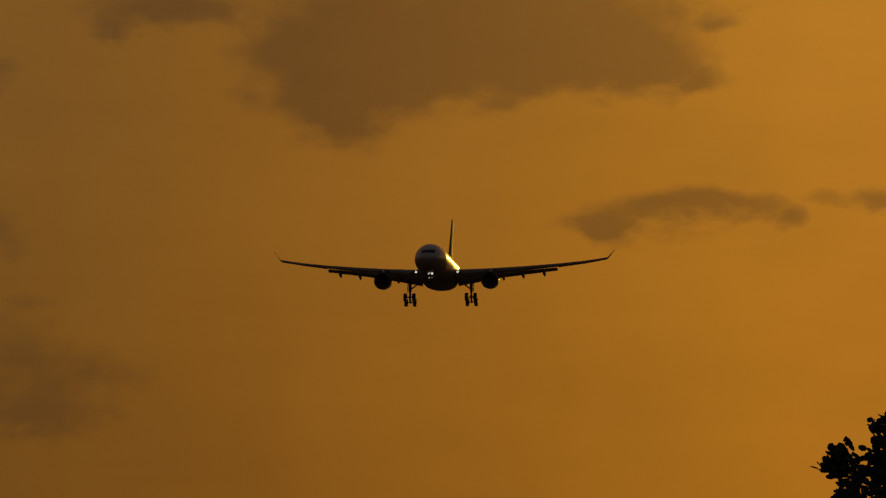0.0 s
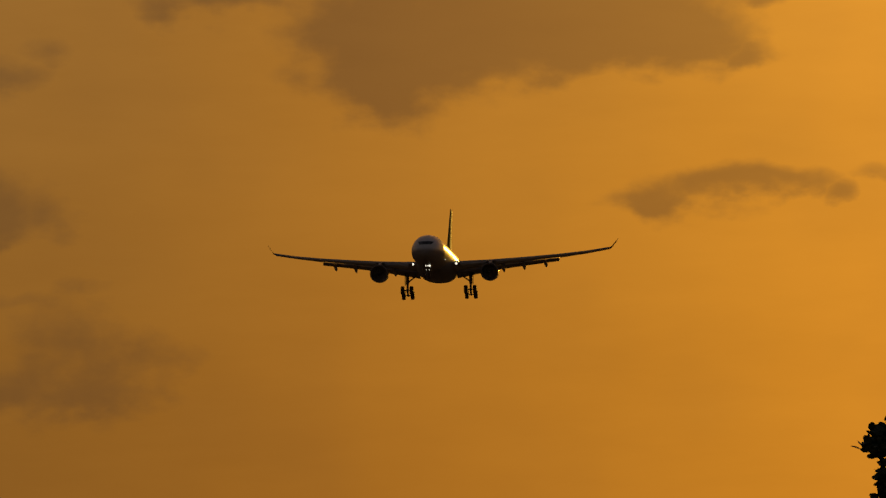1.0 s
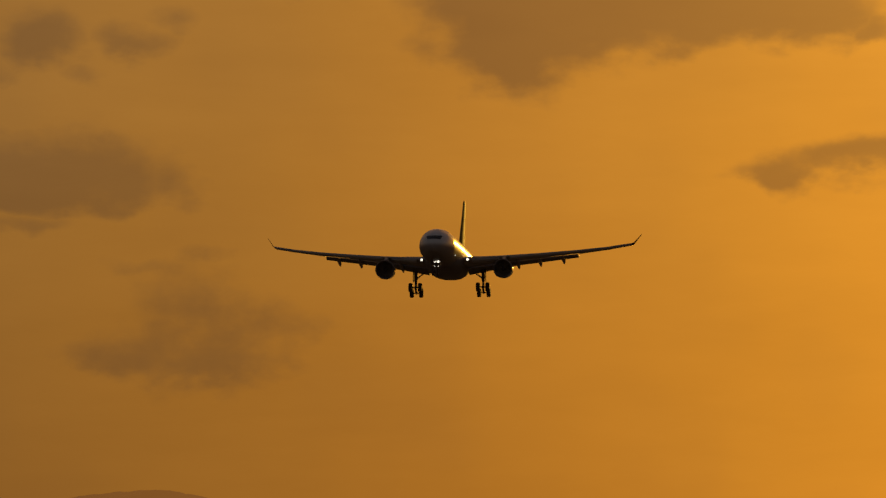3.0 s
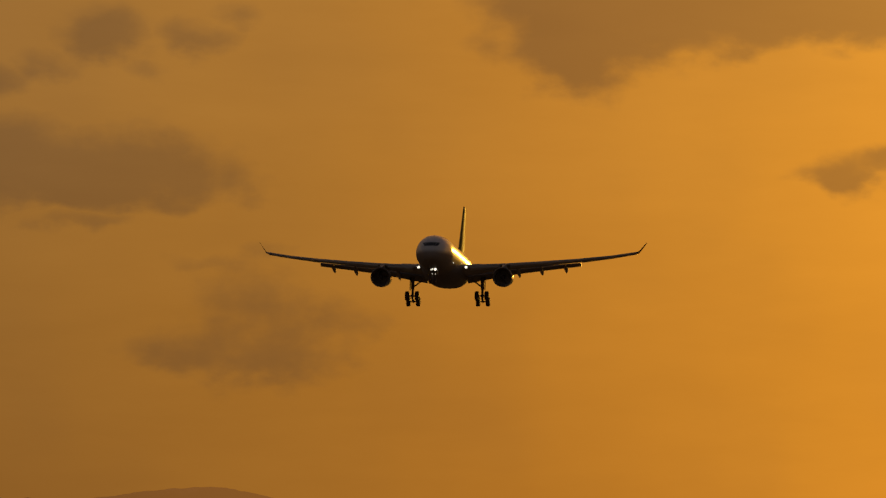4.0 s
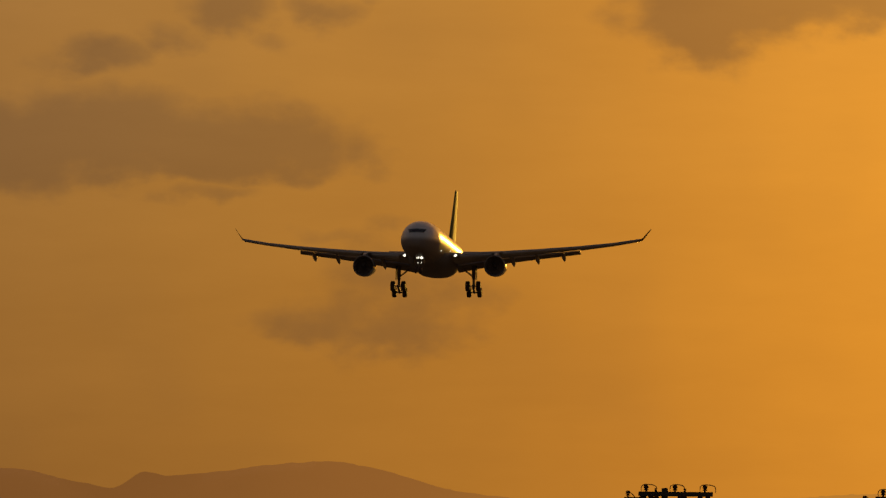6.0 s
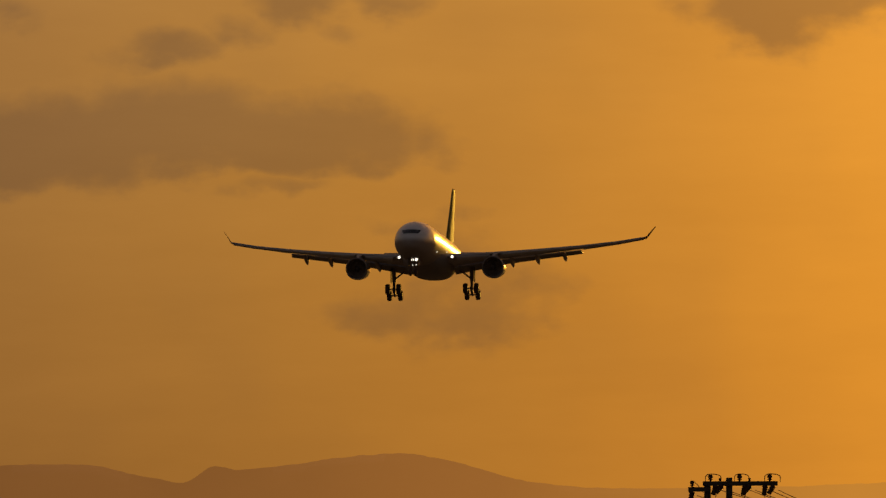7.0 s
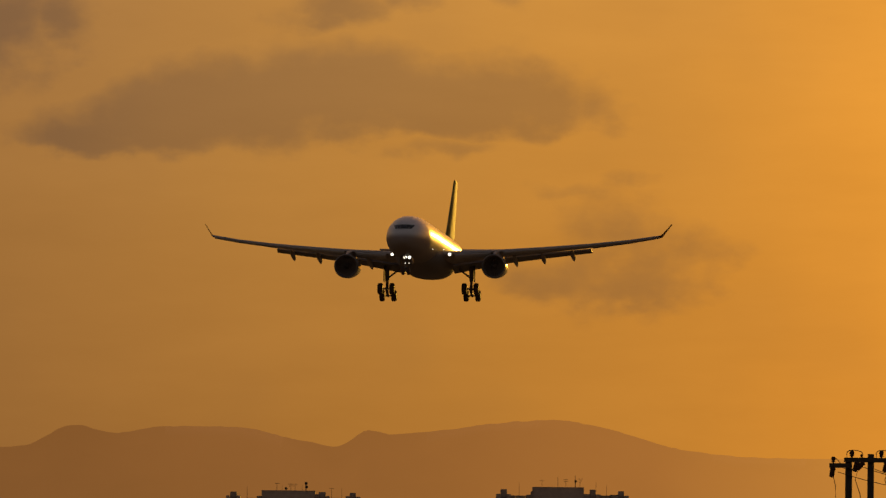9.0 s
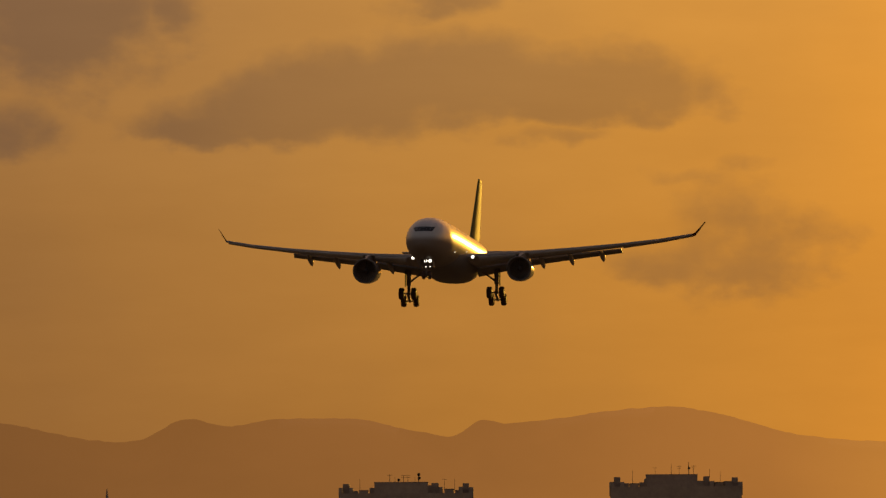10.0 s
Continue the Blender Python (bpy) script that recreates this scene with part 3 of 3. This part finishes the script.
def building(x, y, blocks, masts, dishes, top, label):
    """An apartment block: stepped roof blocks (west, east, height, depth) on one tower, with aerials."""
    house = tagged(new("apartment_building"), label, "building", "apartment blocks")
    west, east = min(b[0] for b in blocks), max(b[1] for b in blocks)
    base = min(b[2] for b in blocks)
    bm = box(bmesh.new(), west + 0.25, east - 0.25, -7.5, 7.5, -0.5, base - 0.6, 0.05)
    part("wall", bm, RENDERED, house, "stained dark wall", smooth=False)
    for k, (a, b, h, d) in enumerate(blocks):
        bm = box(bmesh.new(), a, b, -d, d * 0.9, base - 2.6, h, 0.06)
        block = part("roof_block", bm, CONCRETE if k % 2 else RENDERED, house, smooth=False)
        if b - a > 1.6:
            bm = box(bmesh.new(), a - 0.06, b + 0.06, -d - 0.06, d * 0.9 + 0.06, h, h + 0.16, 0.03)
            part("coping", bm, CONCRETE, block, smooth=False)
    for mx, low, high, r, arms in masts:
        bm = rod(bmesh.new(), (mx, 0, low - 0.3), (mx, 0, high), r, r * 0.6, 6)
        for k in range(arms):
            z = high - 0.15 - k * 0.42
            rod(bm, (mx - 0.55 + 0.12 * k, 0, z), (mx + 0.55 - 0.12 * k, 0, z), r * 0.7, r * 0.7, 5)
        part("aerial", bm, IRON, house, "thin rooftop aerial")
    for dx, dz, r in dishes:
        bm = bmesh.new()
        turned(bm, ((0.0, 0.05), (0.03, r * 0.5), (0.12, r * 0.85), (0.25, r), (0.20, r), (0.08, r * 0.8), (0.05, 0.04)), pose(dx, -1.0, dz, 80, 0, 15), 18)
        rod(bm, (dx, -0.9, dz), (dx, -0.6, dz - 1.3), 0.07, 0.07, 6)
        part("dish", bm, IRON, house, "round dish aerial")
    # rows of windows under the roof floor
    pane = None
    for row in range(9):
        for col in range(8):
            wx, wz = west + 2.2 + col * (east - west - 4.4) / 7, base - 6.0 - row * 3.3
            if pane is None:
                bm = box(bmesh.new(), -0.7, 0.7, -0.05, 0.05, 0.0, 1.3, 0.02)
                pane = part("window", bm, WINDOW, house, smooth=False)
                pane.location = (wx, -7.53, wz)
            else:
                more = pane.copy()
                scene.collection.objects.link(more)
                more.location = (wx, -7.53, wz)
    house.location = (x, y, 0)
    return house


# roof steps mirror each other about the lift tower
building(-17.4, 2800,
         ((-15.1, -14.3, 41.0, 6.0), (-14.2, -12.7, 41.9, 3.0), (-12.7, -11.9, 41.0, 5.0), (-11.9, -10.8, 40.3, 5.5), (-10.5, -8.5, 40.3, 7.0), (-8.2, -7.1, 41.0, 4.0), (-7.1, 4.9, 42.1, 5.0),
          (4.9, 5.7, 41.5, 4.0), (5.7, 7.3, 42.0, 3.0), (7.3, 8.2, 41.1, 5.0), (8.6, 10.7, 40.5, 7.0), (11.0, 11.8, 40.4, 5.0), (11.8, 12.7, 41.1, 5.5), (12.7, 14.1, 41.9, 3.0), (14.1, 15.1, 41.0, 6.0)),
         ((-10.4, 40.3, 43.0, 0.06, 0), (-3.7, 42.1, 44.0, 0.07, 1), (-2.5, 42.1, 43.4, 0.05, 0), (-0.6, 42.1, 43.9, 0.06, 2), (0.4, 42.1, 43.9, 0.05, 2), (2.0, 42.1, 43.5, 0.05, 0), (2.8, 42.1, 44.2, 0.08, 0),
          (8.6, 40.5, 43.0, 0.05, 1), (10.9, 40.4, 43.0, 0.05, 0)),
         ((-1.7, 42.7, 0.33), (2.8, 43.9, 0.36), (2.9, 43.1, 0.36)), 42.1,
         "dark apartment block with stepped roof, aerials and dishes")
building(43.2, 2802,
         ((-14.9, -13.9, 42.0, 6.0), (-13.9, -12.5, 43.1, 3.0), (-12.5, -11.6, 42.0, 5.0), (-11.6, -10.6, 41.7, 5.5), (-10.4, -8.4, 41.5, 7.0), (-8.2, -7.1, 41.9, 4.0), (-7.1, -6.7, 42.7, 4.0), (-6.7, 4.8, 43.5, 5.0),
          (4.8, 6.2, 42.2, 4.0), (6.2, 7.5, 43.2, 3.0), (7.5, 8.6, 42.1, 5.0), (8.7, 10.6, 41.7, 7.0), (10.8, 12.6, 41.9, 5.0), (12.6, 13.9, 42.9, 3.0), (13.9, 14.9, 41.9, 6.0)),
         ((-9.7, 41.6, 44.7, 0.06, 0), (-4.6, 43.5, 45.3, 0.04, 1), (-1.0, 43.5, 46.0, 0.07, 0), (0.8, 43.5, 45.6, 0.05, 2), (2.9, 43.5, 46.4, 0.10, 0), (4.0, 43.5, 45.7, 0.05, 3), (7.6, 43.2, 44.9, 0.05, 0), (10.0, 41.7, 44.3, 0.05, 0)),
         ((2.92, 45.0, 0.30),), 43.5,
         "dark apartment block with stepped roof and tall aerials")

spire = tagged(new("spire"), "slim dark tower top on the far skyline", "tower")
bm = bmesh.new()
turned(bm, ((0, 1.6), (34, 1.5), (36.2, 1.25), (37.4, 1.0), (38.6, 0.55), (39.2, 0.32), (40.9, 0.10), (41.2, 0.03)), Matrix.Identity(4), 10)
part("tower", bm, CONCRETE, spire)
spire.location = (-84.6, 2800, 0)

# ---------------------------------------------------------------- power line


def insulator(name, parent, x, y, z, h, r):
    bm = bmesh.new()
    turned(bm, ((0, r * 0.35), (h * 0.2, r * 0.4), (h * 0.22, r * 0.9), (h * 0.34, r * 0.95), (h * 0.38, r * 0.6), (h * 0.5, r * 0.62), (h * 0.54, r), (h * 0.86, r * 0.92), (h * 0.9, r * 0.7), (h, r * 0.66)),
           pose(x, y, z), 14)
    return part(name, bm, PORCELAIN, parent, "dark porcelain pin insulator")


STRAINS = (-1.75, 0.95, 1.65, 4.25, 4.85, 6.5, 7.45)      # where the wires leave the beams, metres east of the first post


def power_pole(x, y, top, label):
    """Two posts with a wide beam, pin insulators, strain insulators and looped jumpers."""
    line = tagged(new("power_pole"), label, "utility pole", "power line poles")
    for px, extra, r in ((0.0, 0.02, 0.38), (2.45, 0.48, 0.36)):
        bm = bmesh.new()
        turned(bm, ((-0.5, r * 1.3), (top * 0.5, r * 1.12), (top + extra - 0.06, r), (top + extra, r * 0.9)), pose(px, 0, 0), 14)
        part("post", bm, TIMBER, line, "thick dark post")
    bm = box(bmesh.new(), -0.55, 7.9, -0.66, -0.36, top - 0.46, top + 0.06, 0.03)
    beam = part("beam", bm, TIMBER, line, "heavy upper beam", smooth=False)
    bm = box(bmesh.new(), -2.2, 0.3, -0.95, -0.66, top - 1.10, top - 0.58, 0.03)
    lower = part("lower_beam", bm, TIMBER, line, "lower side arm", smooth=False)
    for k in range(4):
        bm = rod(bmesh.new(), (0.4 + k * 1.9, -0.75, top - 0.2), (0.4 + k * 1.9, -0.3, top - 0.2), 0.1, 0.1, 8)
        part("bolt", bm, IRON, beam)
    for ix, reach in ((0.32, 1.15), (3.6, 1.0), (7.0, 1.15)):
        insulator("insulator", beam, ix, -0.5, top + 0.04, 0.78, 0.29)
        loop = []
        for k in range(17):
            a = math.pi * (k / 16 * 1.12 - 0.06)
            wide = reach if k > 7 else 0.62
            loop.append((ix + 0.05 - wide * math.cos(a), -0.55, top + 0.32 + 0.56 * max(0.0, math.sin(a)) ** 0.55 - (0.35 if k in (0, 16) else 0)))
        tube("jumper", loop, 0.055, IRON, beam, "looped jumper wire")
    for ix in (1.4, 4.72):
        insulator("insulator", beam, ix, -0.5, top + 0.02, 0.42, 0.17)
    insulator("insulator", lower, -1.75, -0.8, top - 0.58, 0.72, 0.26)
    tube("jumper", [(-1.6, -0.8, top + 0.05), (-1.25, -0.8, top - 0.25), (-0.95, -0.85, top - 0.6), (-0.5, -0.85, top - 1.2)], 0.05, IRON, lower)
    for k, sx in enumerate(STRAINS):
        drop = top - (1.05 if sx < 0 else 0.42)
        bm = bmesh.new()
        m = pose(sx, -0.82, drop + 0.05, 180, 0, 0) @ pose(0, 0, 0, 0, -(10, 18, 40, 15, 42, 8, 30)[k], 0)
        profile = [(0, 0.12)]
        for j in range(4):
            profile += [(0.12 + j * 0.26, 0.25), (0.18 + j * 0.26, 0.34 - 0.02 * j), (0.30 + j * 0.26, 0.33 - 0.02 * j), (0.36 + j * 0.26, 0.25)]
        turned(bm, profile + [(1.2, 0.08)], m, 12)
        part("strain_insulator", bm, PORCELAIN, line, "string of dark insulator discs")
        if k in (0, 1, 3, 5):
            bow = 0.25 * (-1) ** k
            tube("lead_wire", [(sx, -0.85, drop - 1.0), (sx + bow, -0.85, drop - 2.0), (sx + 0.3, -0.85, drop - 3.6), (sx + 0.25 - bow, -0.7, drop - 6.5), (sx + 0.2, -0.6, drop - 11)], 0.05, IRON, line, "hanging lead wire")
    line.location = (x, y, 0)
    return line


POLE_A, POLE_B, TOP_A, TOP_B = (53.0, 1278.0), (79.0, 1262.0), 28.65, 28.1
power_pole(*POLE_A, TOP_A, "double-post power pole with looped jumpers and insulators")
power_pole(*POLE_B, TOP_B, "double-post power pole carrying the same wires")
for k, sx in enumerate(STRAINS):
    a = Vector((POLE_A[0] + sx + 0.5, POLE_A[1] - 0.8, TOP_A - 0.95 - (0.6 if sx < 0 else 0)))
    b = Vector((POLE_B[0] + sx - 0.4, POLE_B[1] - 0.8, TOP_B - 1.3 - (0.6 if sx < 0 else 0)))
    wire = tube("wire", [a.lerp(b, f / 16) - Vector((0, 0, (1.9 + 0.2 * k) * 4 * (f / 16) * (1 - f / 16))) for f in range(17)], 0.042, IRON)
    tagged(wire, "thin dark power line wire sagging between poles", "wire", "power line wires")

# ---------------------------------------------------------------- broad-leaved tree


def leaf_mesh(bm, m, long, wide):
    """A cupped leaf of six faces, from its stalk at the pose m."""
    rim = [(0, 0, 0), (-0.32, 0.16, 0.03), (-0.48, 0.42, 0.04), (-0.42, 0.72, 0.0), (-0.17, 0.95, -0.08), (0.17, 0.95, -0.08), (0.42, 0.72, 0.0), (0.48, 0.42, 0.04), (0.32, 0.16, 0.03)]
    vs = [bm.verts.new(m @ Vector((x * wide, y * long, z * long))) for x, y, z in rim]
    hub = bm.verts.new(m @ Vector((0, 0.5 * long, -0.06 * long)))
    for i in range(9):
        bm.faces.new((vs[i], vs[(i + 1) % 9], hub))


def broad_tree(x, y, crown_z, radius):
    rng = random.Random(5)
    tree = tagged(new("tree"), "dark broad-leaved tree with a dense rounded crown", "tree")
    bm = bmesh.new()
    turned(bm, ((-0.5, 0.75), (0.4, 0.55), (3, 0.42), (crown_z - radius * 0.55, 0.33), (crown_z, 0.2)), pose(0, 0, 0), 12)
    trunk = part("trunk", bm, BARK, tree, "grey bark trunk")
    for k in range(26):
        way = Vector((rng.gauss(0, 1), rng.gauss(0, 1), rng.gauss(0.25, 0.8))).normalized()
        a = Vector((0, 0, crown_z - radius * rng.uniform(0.2, 0.6)))
        b = Vector((0, 0, crown_z)) + way * radius * rng.uniform(0.7, 0.88)
        mid = a.lerp(b, 0.5) + Vector((0, 0, 0.5))
        bm = bmesh.new()
        rod(bm, a, mid, 0.16, 0.10, 7)
        rod(bm, mid, b, 0.10, 0.03, 7)
        part("limb", bm, BARK, trunk)
    bm = bmesh.new()
    shared = []
    for k in range(3):
        lb = bmesh.new()
        leaf_mesh(lb, Matrix.Identity(4), 0.8, 0.52 + 0.06 * k)
        me = bpy.data.meshes.new("leaf")
        lb.to_mesh(me)
        lb.free()
        me.materials.append(LEAF)
        shared.append(me)
    singles = 0
    for k in range(620):
        way = Vector((rng.gauss(0, 1), rng.gauss(0, 1), rng.gauss(0, 1))).normalized()
        bulge = 1 + 0.16 * noise.noise(way * 2.2) + 0.08 * noise.noise(way * 5)
        c = Vector((0, 0, crown_z)) + way * radius * bulge * rng.uniform(0.35, 1.0) ** 0.45
        for j in range(19):
            out = (way + Vector((rng.gauss(0, 0.7), rng.gauss(0, 0.7), rng.gauss(-0.1, 0.7)))).normalized()
            m = Matrix.Translation(c + Vector((rng.gauss(0, 0.4), rng.gauss(0, 0.4), rng.gauss(0, 0.4)))) @ out.to_track_quat("Y", "Z").to_matrix().to_4x4() @ pose(0, 0, 0, 0, rng.uniform(0, 360), 0)
            if singles < 280 and way.x < -0.45 and -0.2 < way.z < 0.9 and way.y < 0.2 and j < 4:
                one = new("leaf", shared[singles % 3])
                one.parent = tree
                one.matrix_basis = m
                singles += 1
            else:
                leaf_mesh(bm, m, rng.uniform(0.55, 0.95), rng.uniform(0.42, 0.7))
    tagged(part("crown", bm, LEAF, tree, "dense dark leathery foliage", smooth=False), kind="stuff")
    tree.location = (x, y, 0)
    return tree


broad_tree(77.3, 715.0, 20.3, 12.3)
